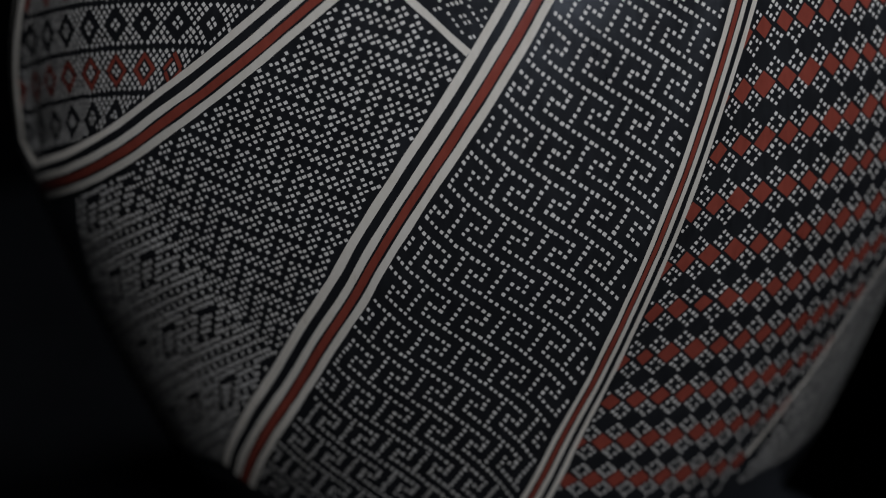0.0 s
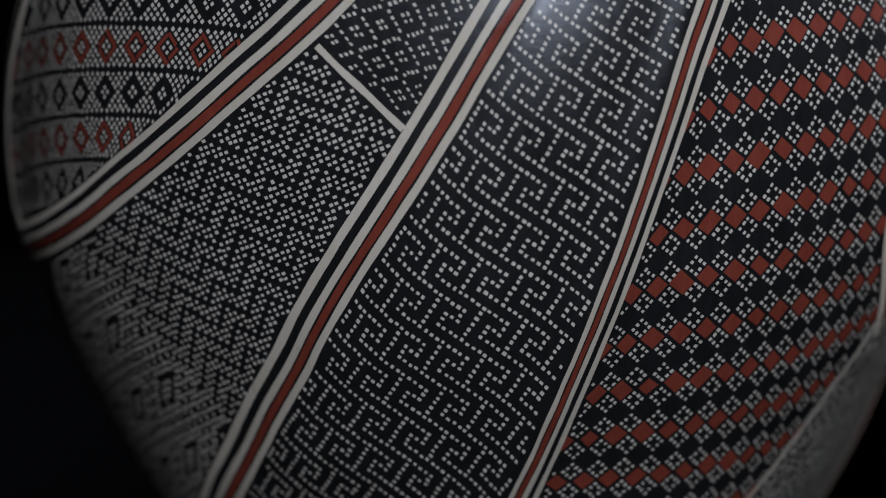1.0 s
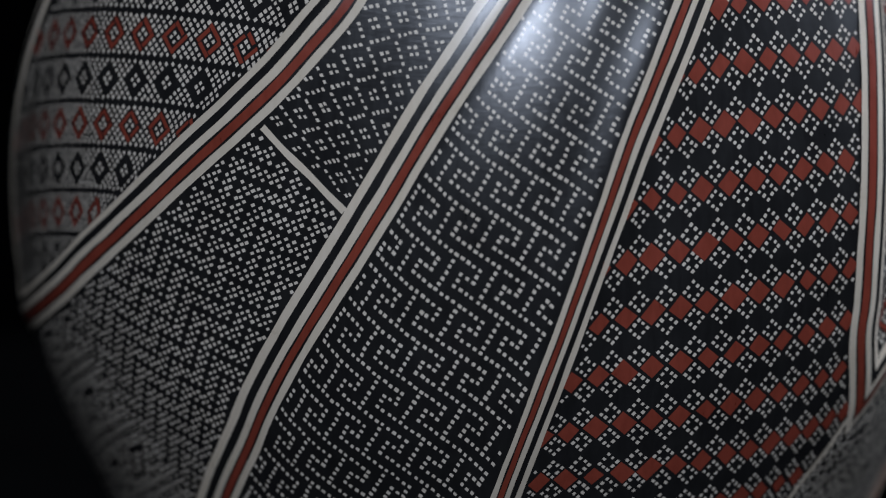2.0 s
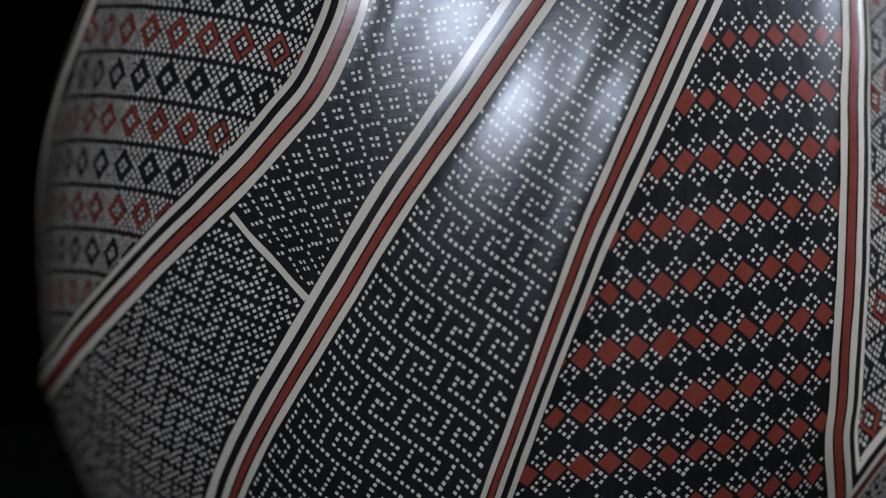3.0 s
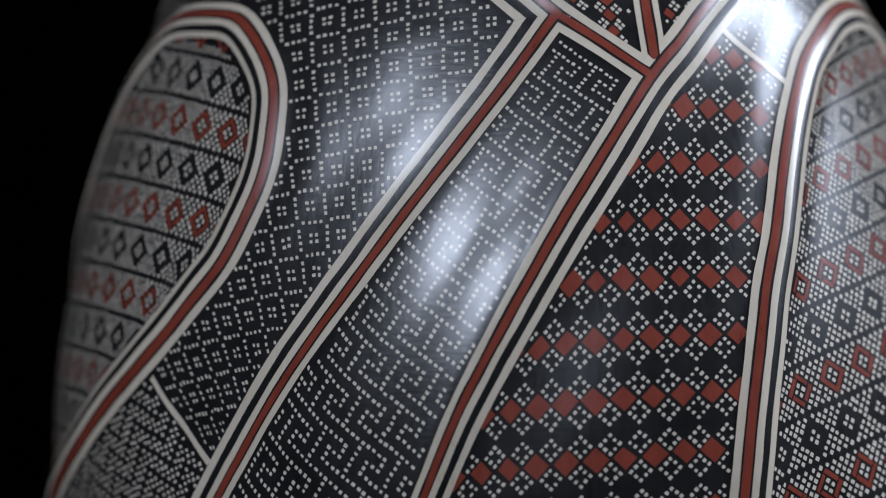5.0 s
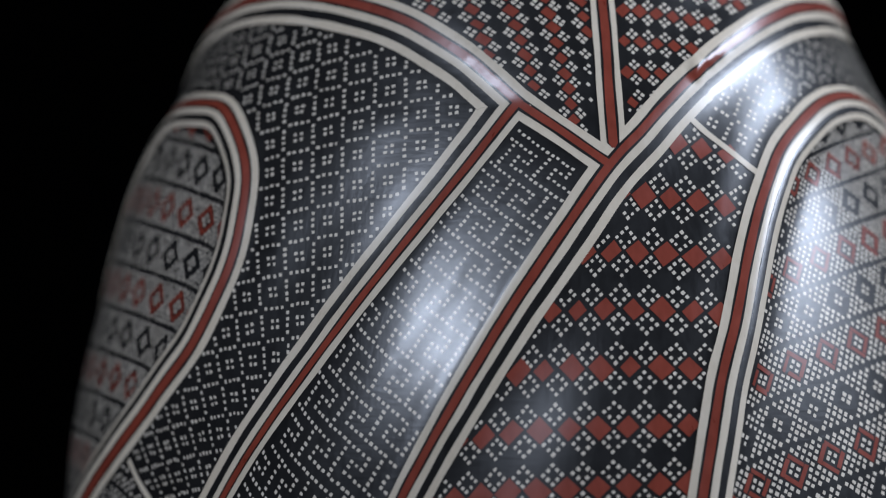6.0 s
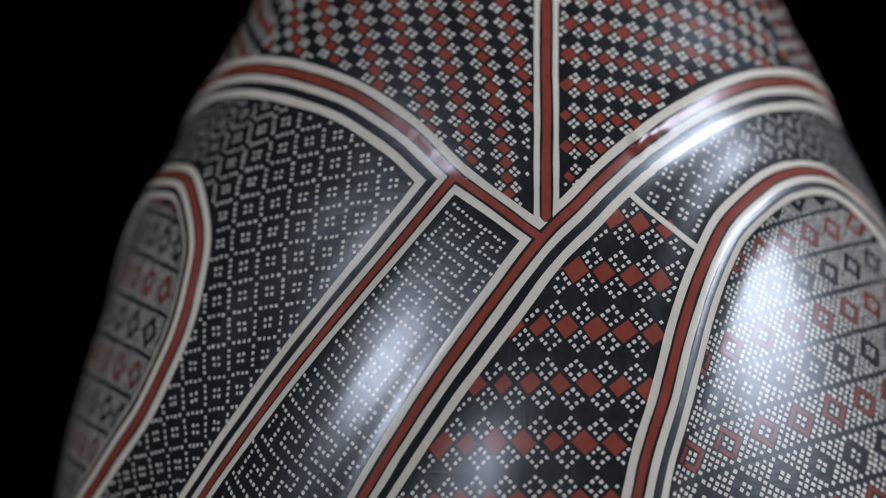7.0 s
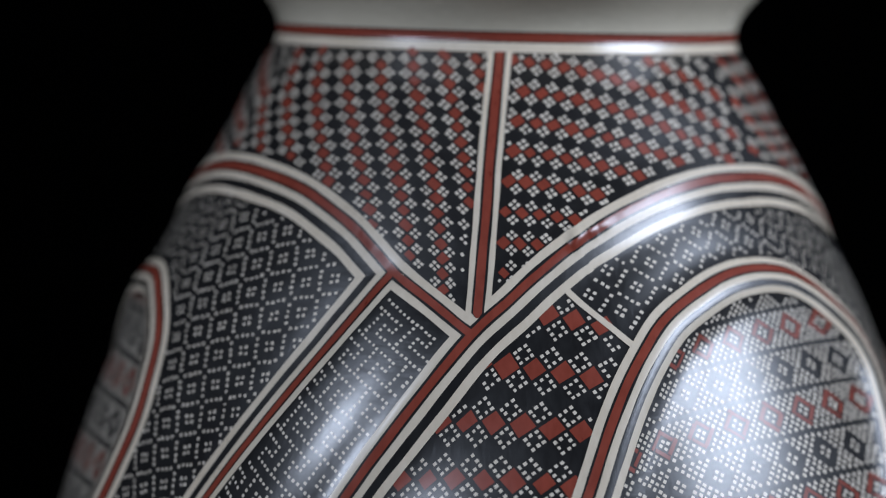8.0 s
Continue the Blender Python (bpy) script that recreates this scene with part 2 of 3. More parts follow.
zz = np.arange(FOOT + 3, RING, 0.6)
belly = [(0.01, FOOT + 2.2), (40, FOOT + 2), (62, FOOT), (radius(FOOT) - 3.0, FOOT), (radius(FOOT + 1) - 0.8, FOOT + 0.8)]
belly += [(float(radius(z)), float(z)) for z in zz] + [(float(radius(RING)), RING)]
outer = [(float(radius(z)), float(z)) for z in np.arange(RING, LIP, 0.5)]
lip = [(float(radius(LIP)) - 2.2 + 2.2 * math.cos(a), LIP + 2.2 * math.sin(a)) for a in np.linspace(0, math.pi, 9)]
inner = [(float(radius(z)) - 4.4, float(z)) for z in np.arange(LIP, RING - 16, -1.0)]

# red centre lines of the painted bands, degrees and mm
# A: the lobe that faces the camera in the middle of the walk; B: its neighbour
LOBE_LEFT_A = [(-117.8, -162), (-114.1, -147.6), (-111.2, -133.8), (-108.5, -121.5), (-106.1, -108.5), (-102.2, -86.1),
            (-98.3, -63.7), (-95.4, -47.4), (-91.5, -27.5), (-87.2, -10.6), (-83.1, 3.6), (-79, 16.1), (-73.1, 31.5),
            (-67.8, 43.4), (-62.6, 51.6), (-58.3, 58), (-53.3, 64), (-47.5, 69.4), (-40.8, 74), (-33.2, 77.7), (-23.7, 80.7),
            (-14.2, 82)]
LOBE_RIGHT_A = [(-5.6, 82.5), (1.5, 82), (7.8, 80.7), (14.1, 78.3), (19.8, 75.5), (25.1, 71.8), (29.9, 67.7), (34.3, 62.8),
            (38.1, 57.5)]
LOBE_DOWN_A = [(38.1, 57.5), (32.9, 51.7), (24.6, 31.7), (18.4, 15.5), (12.4, -2.3), (6.1, -22.9), (-1, -44.9), (-5.8, -58.7),
            (-11.1, -75.9), (-15.8, -89.3), (-19.9, -100.1), (-24.8, -111.9), (-30.6, -125.6), (-37, -140.3), (-44.8, -158.4)]
LEAF_LEFT_A = [(-61.5, -78.8), (-61.6, -68.3), (-61.5, -56.2), (-60.6, -41.1), (-59.1, -24.4), (-56.3, -4.3), (-53.4, 9.2), (-50.3, 23.1),
            (-47.4, 33.2), (-44.3, 41), (-40.6, 47.8), (-35.6, 53.0), (-28.8, 57.8), (-21.4, 60.1)]
LEAF_RIGHT_A = [(-14.1, 60), (-8.5, 57.5), (-3.8, 53.5), (0.3, 48.9), (2.9, 43.9), (4.2, 37.5), (4, 29), (2.7, 19.6), (0.3, 9.1), (-3, -1), (-6.7, -10.3),
            (-10.9, -19.9), (-15.6, -29.5), (-20.6, -39.2), (-26.2, -48.9), (-32.6, -58.1), (-39.7, -67), (-46.5, -74.7)]
LOBE_LEFT_B = [(-117, -161.6), (-113.1, -147), (-110.2, -133.2), (-107.7, -121), (-105.3, -108), (-101.2, -86), (-98, -63.9),
            (-95.4, -47.4), (-91.6, -27.4), (-88, -9.6), (-84.2, 5), (-80.2, 17.8), (-74.5, 33.3), (-69.3, 45.5), (-64.1, 53.9),
            (-59.5, 59.8), (-54.6, 66), (-48.6, 71.3), (-42, 76.2), (-34.1, 80.1), (-24.3, 82.7), (-15.6, 83.4)]
LOBE_RIGHT_B = [(-7.2, 83.1), (0.7, 82), (7.7, 80.3), (14, 78.2), (19.7, 75.4), (25.2, 71.5), (30.2, 67.2), (34.3, 62.4),
            (38.1, 57.5)]
LOBE_DOWN_B = [(38.1, 57.5), (34.9, 50.9), (25.7, 30.5), (19.1, 14.7), (12.6, -2.5), (5.6, -22.2), (-1.3, -44.6), (-5.8, -58.7),
            (-11.4, -75.4), (-16, -89.2), (-19.7, -100.4), (-24.5, -112.2), (-30.4, -125.8), (-37.8, -139.7), (-47.8, -157.2)]
LEAF_LEFT_B = [(-76.1, -78.7), (-76.1, -68.3), (-75.8, -56.4), (-73.2, -41.3), (-68.2, -24.2), (-60.8, -3.3), (-55.2, 11.3),
            (-51.9, 25.4), (-48.5, 34.1), (-42.4, 45.7), (-37, 52.7), (-30.4, 56.9), (-20.8, 57.6)]
LEAF_RIGHT_B = [(-13.2, 56.3), (-6.7, 49.7), (-2.5, 41.2), (-1.1, 30.1), (-1.2, 21), (-2.7, 11.6), (-5.1, 1.6), (-8.5, -6.6),
            (-12.7, -16), (-17.8, -25.5), (-22.9, -34.2), (-28.3, -43.3), (-34, -52.2), (-41.1, -61.9), (-47.6, -70)]
LINK = [(-80, 57.5), (-73.4, 50.6), (-67.5, 43.8)]
SHIFTS = (0.0, -118.0, 121.0)
WHITE_IN, BLACK_IN, WHITE_CORE = (-1.2, -3.3), (-3.3, -5.3), (-5.3, -7.3)


def taper(path):
    """The bands thin out low on the left-hand side of a lobe."""
    low = np.clip((30 - path[:, 1]) / 90, 0, 1) * (np.arange(len(path)) < len(path) * 0.45)
    return 1 - 0.33 * low


def moved(path, shift):
    return path + np.array((shift, 0.0))


lobe_a = smooth(LOBE_LEFT_A + LOBE_RIGHT_A + LOBE_DOWN_A)
lobe_b = smooth(LOBE_LEFT_B + LOBE_RIGHT_B + LOBE_DOWN_B)
leaf_a = smooth([(-58.7, -96.5)] + LEAF_LEFT_A + LEAF_RIGHT_A + [(-53.5, -85), (-58.7, -96.5)])[:-1]
leaf_b = smooth([(-69, -86)] + LEAF_LEFT_B + LEAF_RIGHT_B + [(-57, -78.5), (-69, -86)])[:-1]
lobe_paths, leaf_paths = (lobe_a, lobe_b, lobe_a), (leaf_a, leaf_b, leaf_a)


# low relief, in mm: steps and ridges that follow the painted outlines
RELIEF = dict(lobe=-1.61, leaf=-0.71, lobe_edge=-0.63, lobe_out=-0.36, leaf_edge=2.83, leaf_out=0.80, lobe_in=-0.50, down_ridge=0.24, left_ridge=2.42, fret_dome=1.53)
# slow unevenness of the hand-built wall, in mm: a row every 22 degrees from -200, a column every 40 mm from -150
UNEVEN = np.array([
    [0.9, 1.7, 1.7, 1.3, 0.2, 0, 0.2],
    [0.5, 0.5, 0.2, 0.5, 0.3, 0.5, 0.9],
    [-0.3, -0.3, -0.1, 1.1, 1.3, 0.3, 0.1],
    [-1.1, -1.8, -1.7, -0.7, 0.3, -0.7, -0.9],
    [-0.6, -0.5, -0.9, -1.9, -0.5, -0.1, 0.4],
    [0.3, 0.2, -0.7, -0.8, -1.4, -1.3, -0.4],
    [0, -0.7, -0.1, 1.2, -0.3, -0.4, -0.9],
    [-0.1, -0.1, 0.6, 0, -0.6, 0.4, -0.5],
    [0, 0, 0, -0.8, -0.8, -0.9, -1.1],
    [0, 0, 0, -0.1, -0.3, -1.3, -1.2],
    [0, 0, 0, 0.1, 0.7, 1.6, 1.7],
])


def swell():
    """Low carved relief of lobes, leaf-shaped panels and frets, and the slow unevenness of the wall."""
    th, z = np.meshgrid(np.arange(360) - 181.0, FOOT - 3 + 1.5 * np.arange(204), indexing="ij")
    r = radius(np.minimum(z, RING))
    place = np.stack([r * np.cos(np.radians(th)), r * np.sin(np.radians(th)), z], -1).reshape(-1, 3)

    def away(path):
        """Distance from a path, taken as a chain of short chords."""
        path = np.vstack([path[:-1:2], path[-1:]])
        r = radius(path[:, 1])
        q = np.stack([r * np.cos(np.radians(path[:, 0])), r * np.sin(np.radians(path[:, 0])), path[:, 1]], -1)
        best = np.full(len(place), 1e9)
        for k, d in zip(q, np.diff(q, axis=0)):
            off = place - k
            off -= np.clip(off @ d / (d @ d + 1e-9), 0, 1)[:, None] * d
            best = np.minimum(best, np.einsum("ij,ij->i", off, off))
        return np.sqrt(best).reshape(th.shape)

    def ridge(path, weight):
        """A rounded crest along a path that dies away with its weight."""
        r = radius(path[:, 1])
        q = np.stack([r * np.cos(np.radians(path[:, 0])), r * np.sin(np.radians(path[:, 0])), path[:, 1]], -1)
        best = np.zeros(len(place))
        for k, w in zip(q, weight):
            best = np.maximum(best, w * np.exp(-((place - k) ** 2).sum(1) / 50))
        return best.reshape(th.shape)

    def depth(path):
        """Distance inside (+) or outside (-) a closed outline."""
        within = np.zeros(th.size, bool)
        for turn in (-360, 0, 360):
            within |= inside(moved(path, turn), th.ravel(), z.ravel())
        return away(path) * np.where(within.reshape(th.shape), 1, -1)
    lobe = np.max([depth(moved(p, s)) for p, s in zip(lobe_paths, SHIFTS)], 0)
    leaf = np.max([depth(moved(p, s)) for p, s in zip(leaf_paths, SHIFTS)], 0)
    down = np.min([away(moved(smooth(p, 2), s)) for p, s in zip((LOBE_DOWN_A, LOBE_DOWN_B, LOBE_DOWN_B), SHIFTS)], 0)
    up = np.min([away(moved(smooth(LOBE_LEFT_A[:14], 2), s)) for s in SHIFTS], 0)
    crest = smooth(LOBE_LEFT_A)
    dying = np.clip((-10 - crest[:, 0]) / 35, 0, 1)
    crests = np.max([ridge(moved(crest, s), dying ** 2 * (3 - 2 * dying)) for s in SHIFTS], 0)
    step = lambda d, width: 1 / (1 + np.exp(-np.clip(d / width, -30, 30)))
    bell = lambda d, width: np.exp(-(d / width) ** 2 / 2)
    under = np.zeros(th.shape)
    for s in SHIFTS:
        rel = (th - s + 260) % 360 - 260
        under = np.maximum(under, step(54.5 - (rel + 80) * 1.096 - z, 3) * step(68 - z, 1.5) * ((rel > -175) & (rel < -30)))
    total = RELIEF["lobe"] * step(lobe + 1, 2.5) + RELIEF["leaf"] * step(leaf + 2, 3)
    total += RELIEF["lobe_edge"] * bell(lobe - 4, 4) + RELIEF["lobe_out"] * bell(lobe + 7, 5) + RELIEF["lobe_in"] * bell(lobe - 16, 6)
    total += RELIEF["leaf_edge"] * bell(leaf - 3, 4) + RELIEF["leaf_out"] * bell(leaf + 9, 5)
    total += RELIEF["down_ridge"] * bell(down, 5) + RELIEF["left_ridge"] * crests
    total += RELIEF["fret_dome"] * (lobe < 0) * under * np.clip(down * up / (down + up + 1e-6) / 11, 0, 1) ** 0.7
    total *= np.clip((z - FOOT - 20) / 40, 0, 1) * np.clip((104 - z) / 12, 0, 1)
    for i, row in enumerate(UNEVEN):
        turn = (th + 200 - 22 * i + 180) % 360 - 180
        for j, amount in enumerate(row):
            total += amount * bell(turn, 20) * bell(np.minimum(z, RING) + 150 - 40 * j, 36)
    BUMP[:360, :] = total


swell()
lathe("body", belly, BLACK, pot, "swelling black-slipped burnished body")
lathe("neck", outer + lip + inner, CLAY, pot, "plain cream flaring neck with rounded lip", 360)


def band(name, path, lines, label, closed=False, scale=1.0):
    """A red line with its thin black outlines and the cream and black lines beside it."""
    red = stroke(name, path, 0.93, -0.93, 0.25, RED, pot, label, closed, scale)
    stroke("outline", path, 1.46, -1.46, 0.22, BLACK, red, "thin black outline", closed, scale)
    for d0, d1, mat in lines:
        plain = mat is BLACK
        stroke("black_line" if plain else "cream_line", path, d0, d1, 0.18 if plain else 0.19, mat, red, "glossy black line" if plain else "cream line", closed, scale)


for shift, lobe0, leaf0 in zip(SHIFTS, lobe_paths, leaf_paths):
    full = ((3.3, 1.2, CREAM), (*WHITE_IN, CREAM), (*BLACK_IN, BLACK), (*WHITE_CORE, CREAM))
    band("lobe_band", moved(lobe0, shift), full, "red band sweeping round a lobe, edged cream and black", False, taper(lobe0))
    band("leaf_band", moved(leaf0, shift), full, "red band round a leaf-shaped panel, edged cream and black", True)
    band("link_band", moved(smooth(LINK), shift), ((3.3, 1.2, CREAM), (-1.2, -3.3, CREAM)), "short red band edged with cream")
    split = moved(smooth([(-64.9, RING), (-65.9, 88), (-66.4, 68.2), (-66.9, 47.5)]), shift)
    band("divider_band", split, ((2.8, 1.2, CREAM), (-1.2, -2.8, CREAM)), "upright red band edged with cream", False, np.clip((split[:, 1] - 47.2) / 1.1, 0.3, 1))
    extra = 9.0 if shift == -118 else 0.0
    low_border = [(-60 - extra, -98), (-64.3 - extra, -112), (-70.2 - extra, -129), (-79 - extra, -150)]
    for ends in ([(-14.7, -25.8), (-5.2, -43.6)], [(-54.3, 54.0), (-45.6, 42.1)], low_border):
        stroke("panel_border", moved(smooth(ends), shift), 0.78, -0.78, 0.15, CREAM, pot, "thin cream line between two panels")


def collar(name, z0, z1, lift, mat, label):
    """A painted ring round the neck between two heights."""
    a = np.arange(0, 360, 0.5)
    n = len(a)
    rows = [surface(a, np.full(n, z), lift) for z in np.linspace(z0, z1, 5)]
    k = np.arange(n)
    f = np.vstack([np.stack([i * n + k, i * n + (k + 1) % n, (i + 1) * n + (k + 1) % n, (i + 1) * n + k], -1) for i in range(4)])
    put(name, np.vstack([p for p, m in rows]), f.tolist(), mat, pot, label, np.vstack([m for p, m in rows]))


collar("cream_ring", RING - 0.1, RING + 2.3, 0.10, CREAM, "cream ring at the foot of the neck")
collar("black_ring", RING + 2.3, RING + 5.0, 0.12, BLACK, "thin black outline of the red ring")
collar("red_ring", RING + 2.65, RING + 4.65, 0.16, RED, "red ochre ring at the foot of the neck")

# ---- the painted panels ----
FRET = ([-83.325, 6.2, -4.5663, 0.388, -0.1483, 0.1532, -0.1684, 0.0337, 0.006, -0.0086],
        [44.1901, -8.2873, -8.9297, 0.8615, -0.1923, -0.4032, -0.3217, 0.0135, 0.0016, 0.0151])
CHECK = ([-67.8105, 16.9466, -3.2089, 1.6106, -0.2311, 1.1379, -0.4662, -0.8367, -0.0935, -0.1038],
        [25.0427, -0.3584, -30.8583, -2.6423, 1.4866, -0.1058, 0.4657, 1.0845, -0.0765, 0.0146])
UPPER_RIGHT = ([-63.339, 13.4072, -0.8457, 0.2413, -2.7496, 0.8584],
        [71.5065, -0.7217, -17.5336, -1.6272, 0.6922, 0.2026])
UPPER_LEFT = ([-81.4834, 6.3259, 18.5966, -1.0293, -2.876, -1.0145],
        [98.7391, -17.5022, -1.2165, 0.0517, -0.3893, -1.0175])
DIAMOND = ([14.1358, 9.532, 1.8059, 0.037, -0.6752, -0.2223, 0.0193, 0.0519, 0.0115, 0.014],
        [52.3253, 2.6146, -13.1889, -0.2654, -0.3104, -0.2191, 0.0054, 0.0219, -0.0046, -0.0076])
DIAMOND_A = ([-46.6493, 8.5112, -5.9538],
        [49.6629, -7.2768, -11.0699])
LEAF_A = ([-52.3698, 6.3911, -3.4852, 0.5417, -0.2331, 0.0834],
        [-25.0735, -7.5064, -12.9297, -0.5198, -0.184, -0.2403])
LEAF_B = ([-11.1785, 4.4661, -6.0266, -0.2954, -0.0261, 0.0947],
        [9.96, -11.5713, -8.4774, -0.1006, 0.3807, -0.2559])
WEAVE = ([-16.0056, 7.0729, -4.512, 0.0296, 0.0167, -0.0981],
        [-43.1726, 6.2898, -19.3008, 0.042, 0.005, -0.0374])

fret_area = np.vstack([moved(offset(smooth(LOBE_DOWN_B), 4.0), -118), offset(smooth(LOBE_LEFT_A[:14]), 3.6)])
leaf_mid = lambda z: -60 + 40 * (z + 96) / 156
border_low = lambda z: np.interp(z, [-150, -129, -112, -97], [-79, -70.2, -64.3, -60])


def masks(lobe, leaf, gap, extra=0.0):
    """Where the panels of a lobe lie; gap keeps whole dots clear of the painted bands."""
    core, hull = offset(leaf, -8.0 if gap else -5, True), offset(leaf, 4.0 if gap else 2, True)
    in_leaf = lambda th, z: inside(core, th, z)
    area = offset(lobe, -8.0 * taper(lobe)) if gap else lobe
    rest = lambda th, z: inside(area, th, z) & ~inside(hull, th, z)
    west = lambda th, z: th < np.where(z > -97, leaf_mid(z), border_low(z)) - extra * (z < -60)
    check = lambda th, z: rest(th, z) & west(th, z) & (z < 51.6 - 0.7 * gap - (th + 53.4) * 1.37) & ((z > -97) | (th < border_low(z) - extra - 0.6 * gap))
    weave = lambda th, z: rest(th, z) & ~west(th, z) & (z < -25.8 - 2.4 * gap - (th + 14.7) * 1.874) & ((z > -97) | (th > border_low(z) - extra + 0.6))
    high = lambda th, z: np.where(west(th, z), z > 52.8 + 2.0 - (th + 53.4) * 1.37, z > -25.8 + 2.6 - (th + 14.7) * 1.874)
    dots = lambda th, z: rest(th, z) & high(th, z) & (z > -60)
    return in_leaf, check, weave, dots


def upper(arch_path, th, z):
    arch = np.interp(th, arch_path[:, 0], arch_path[:, 1])
    return (z > arch + 4.3) & (z < RING - 0.6)


fret_cells = []
for p in range(-26, 9):
    for q in range(-4, 34):
        u, v = 1 + 6 * p + 4 * q, -2 * p + 6 * q
        if -110 < u < 70 and -20 < v < 260:
            fret_cells += [(u + a, v) for a in range(9)]
            fret_cells += [(u + a, v + b) for a, b in ((8, 1), (8, 2), (7, 2), (6, 2), (6, 3), (6, 4), (7, 4), (8, 4), (9, 4))]
            fret_cells += [(u, v - b) for b in range(1, 6)]
red_cells, ring_dots, pair_dots = [], [], []
for j in range(-36, 70):
    for i in range(-60, 60):
        if j % 4 == 0 and i % 2 == 0:
            red_cells.append((i, j))
        elif j % 2 == 1 and i % 2 == 1:
            for m in (-1, 0, 1):
                for n in (-1, 0, 1):
                    if m or n:
                        ring_dots.append((i + 0.32 * (m + n), j + 0.32 * (m - n)))
            for m in (-1, 1):
                for n in (-1, 1):
                    pair_dots.append((i + 0.22 * (m + n), j + 0.22 * (m - n)))
bounded = lambda cells: [(i, j) for i, j in cells if -10 - 0.5 * (j + 8) < i < 10 and -14 < j < 60]
check_reds, check_dots = bounded(red_cells), bounded(ring_dots)
diamond_cells = []
for a in range(-120, 60, 5):
    for b in range(-40, 110, 5):
        diamond_cells += [(a + x, b + y) for x in (-0.5, 0.5) for y in (-0.5, 0.5)]
        diamond_cells += [(a + 2.5, b + k) for k in (-1.5, -0.5, 0.5, 1.5)] + [(a + k, b + 2.5) for k in (-1.5, -0.5, 0.5, 1.5)]
leaf_cells, leaf_bars_u, leaf_bars_v = [], [], []
for p in range(-90, 90):
    for q in range(-110, 110):
        x, y = p + 0.5, q + 0.5
        m = round((x + y) / 10)
        best = 99
        for s in (m - 1, m, m + 1):
            k = round(((x - y) / 10))
            for t in (k - 1, k, k + 1):
                cx, cy = 5 * (s + t), 5 * (s - t)
                best = min(best, max(abs(x - cx), abs(y - cy)))
        if best < 1 or (best > 2 and abs((x + y) % 10 - 5) >= 1):
            leaf_cells.append((x, y))
for s in range(-20, 20, 2):
    for t in range(-20, 20):
        cx, cy = 5 * (s + t), 5 * (s - t)
        if abs(cx) < 90 and abs(cy) < 110:
            leaf_bars_u += [(cx - 0.4, cy - 1.55), (cx + 0.4, cy + 1.55)]
            leaf_bars_v += [(cx + 1.55, cy - 0.4), (cx - 1.55, cy + 0.4)]
weave_cells = []
for a in range(-60, 60):
    for b in range(-30, 60):
        n = round((a - b) / 8)
        x, y = a - 10 * n, b - 2 * n
        if (x if x <= y else x - 2 * y + 2) % 4 != 3:
            weave_cells.append((a, b))

square_cells = []
for a in range(-60, 60):
    for b in range(-30, 90):
        x, y = (a + 5 * (b // 12)) % 12 - 6, b % 12 - 6
        ring = max(abs(x), abs(y))
        if ring in (0, 1, 3, 4, 6) or (ring == 5 and (x + y) % 2) or (ring == 2 and x == 0 and y > 0):
            square_cells.append((a, b))


def arch(left, right):
    return np.vstack([np.array([q for q in smooth(left) if q[1] > 42.6]), smooth(right), moved(smooth(LINK), 118)])


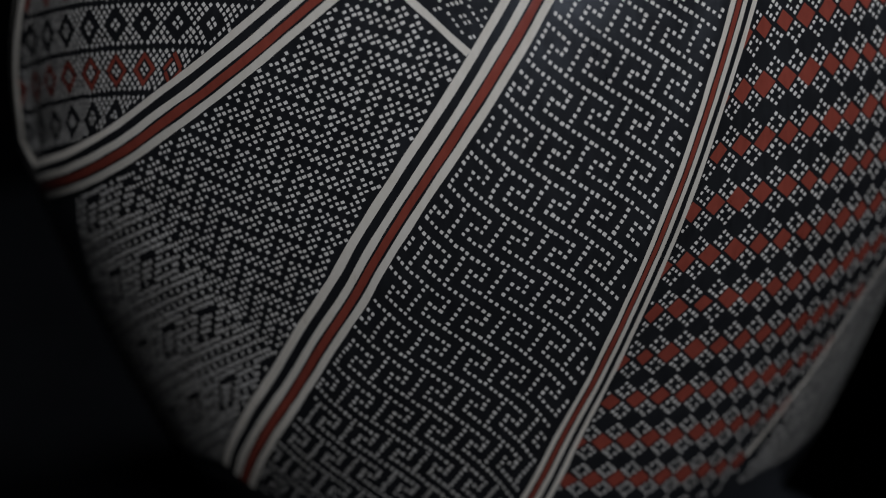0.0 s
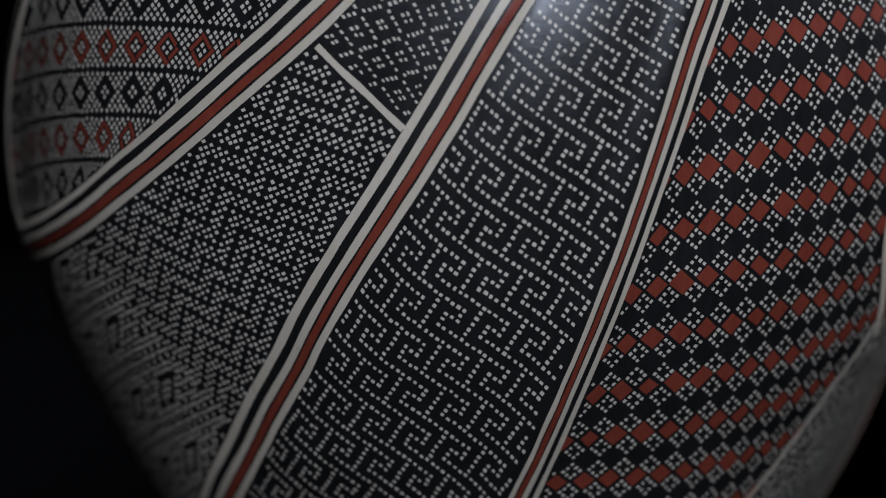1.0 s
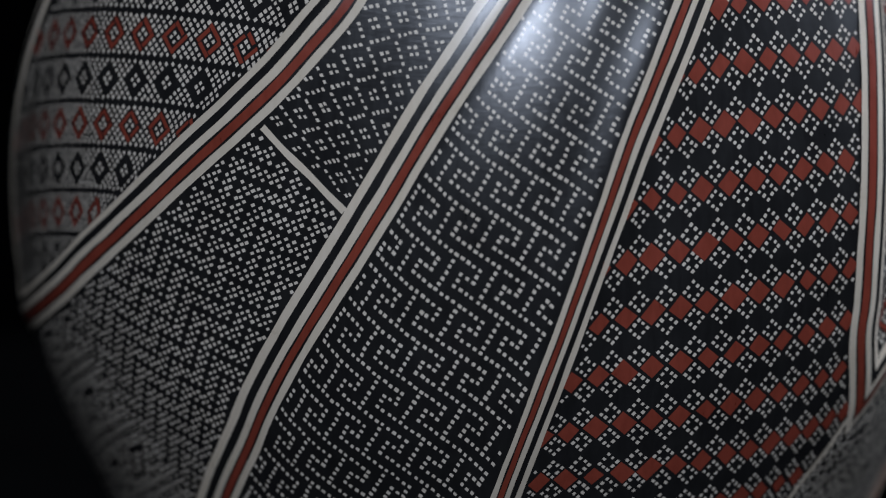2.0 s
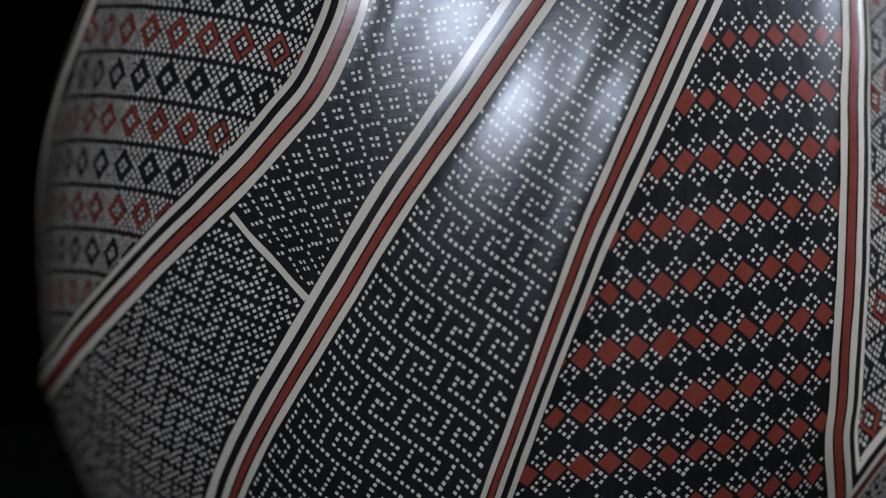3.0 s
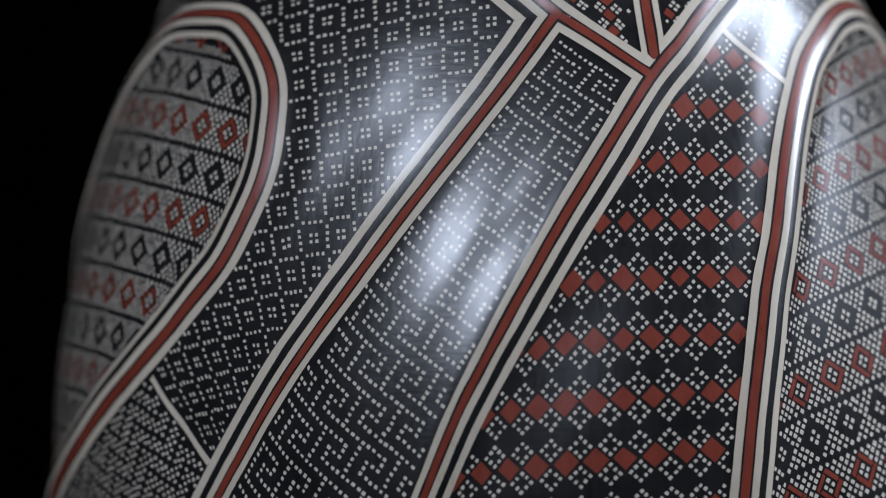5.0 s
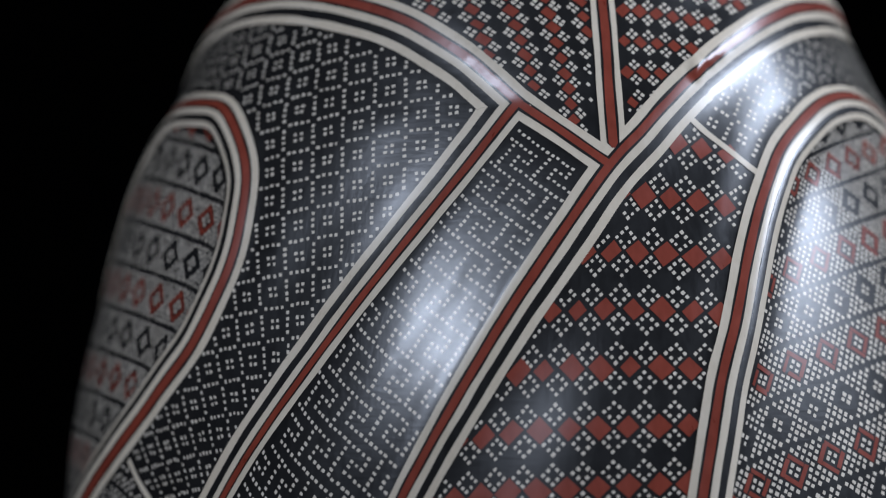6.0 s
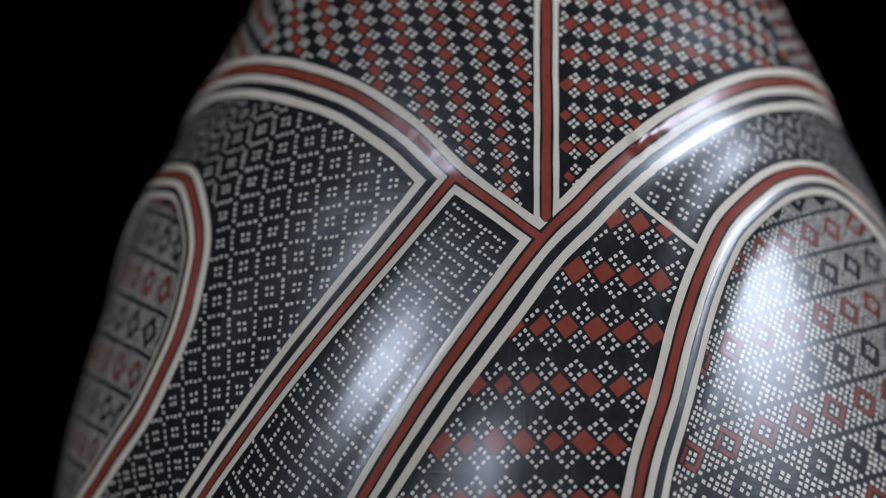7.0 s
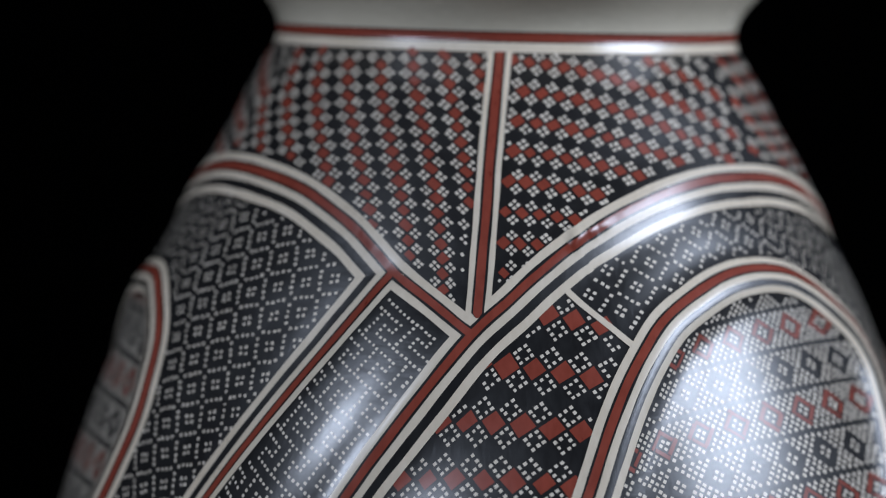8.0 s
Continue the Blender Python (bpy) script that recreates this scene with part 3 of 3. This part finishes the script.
ARCH_A, ARCH_B = arch(LOBE_LEFT_A, LOBE_RIGHT_A), arch(LOBE_LEFT_B, LOBE_RIGHT_B)
for shift, lobe, leaf in zip(SHIFTS, lobe_paths, leaf_paths):
    extra = 9.0 if shift == -118 else 0.0
    in_leaf, check, weave, dots = masks(lobe, leaf, 1, extra)
    cut_leaf, cut_check = masks(lobe, leaf, 0, extra)[:2]
    in_fret = lambda th, z: inside(fret_area, th, z) & (z < 57.5 - 4.9 - (th + 80) * 1.096)
    paint("fret_panel", FRET, shift, fret_cells, OCT, (0.28, 0), (0, 0.265), DOT, pot, in_fret, "cream dots forming stepped frets")
    reds = paint("checker_panel", CHECK, shift, check_reds, SQR, (0.43, 0.43), (0.43, -0.43), RED, pot, cut_check, "rows of red ochre diamonds on black", 0.07, 0.03)
    paint("dot_paint", CHECK, shift, check_dots, OCT, (0.088, 0.088), (0.088, -0.088), DOT, reds, check, "rings of tiny cream dots", 0.09, 0.02)
    paint("lattice_panel", DIAMOND if shift == -118 else DIAMOND_A, shift, diamond_cells, OCT, (0.275, 0), (0, 0.26), DOT, pot, dots, "lattice of cream dots with four-dot centres")
    low_part = lambda th, z: z < -78.5 - 2.82 * (th + 46.2)
    steps = paint("weave_panel", WEAVE, shift, weave_cells, OCT, (0.29, 0), (0.28, 0.26), DOT, pot, lambda th, z: weave(th, z) & ~low_part(th, z), "dense cream dots in woven steps")
    paint("dot_paint", WEAVE, shift, square_cells, OCT, (0.33, 0), (0.28, 0.31), DOT, steps, lambda th, z: weave(th, z) & low_part(th, z), "nested squares of cream dots")
    grid = LEAF_B if shift == -118 else LEAF_A
    specks = paint("leaf_panel", grid, shift, leaf_cells, OCT, (0.31, 0), (0, 0.30), DOT, pot, in_leaf, "cream dots round stepped diamonds")
    paint("red_frame_paint", grid, shift, leaf_bars_u, SQR, (1.45, 0), (0, 0.34), RED, specks, cut_leaf, "red ochre bars framing diamonds", 0.09, 0.03)
    paint("red_frame_paint", grid, shift, leaf_bars_v, SQR, (0.34, 0), (0, 1.45), RED, specks, cut_leaf, "red ochre bars framing diamonds", 0.09, 0.03)
    side = lambda th, z: np.interp(z, [47.5, 68.2, 88, 110], [-66.9, -66.4, -65.9, -64.9])
    right = lambda th, z: upper(ARCH_A, th, z) & (th > side(th, z) + 2.6) & (th < -8)
    left = lambda th, z: upper(ARCH_B, th + 118, z) & (th < side(th, z) - 2.6) & (th > -127)
    for grid, where in ((UPPER_RIGHT, right), (UPPER_LEFT, left)):
        reds = paint("shoulder_panel", grid, shift, red_cells, SQR, (0.42, 0.42), (0.42, -0.42), RED, pot, where, "red ochre diamonds of the shoulder", 0.09, 0.03)
        paint("dot_paint", grid, shift, pair_dots, OCT, (0.15, 0.15), (0.15, -0.15), DOT, reds, where, "four-dot cream clusters of the shoulder", 0.09, 0.02)
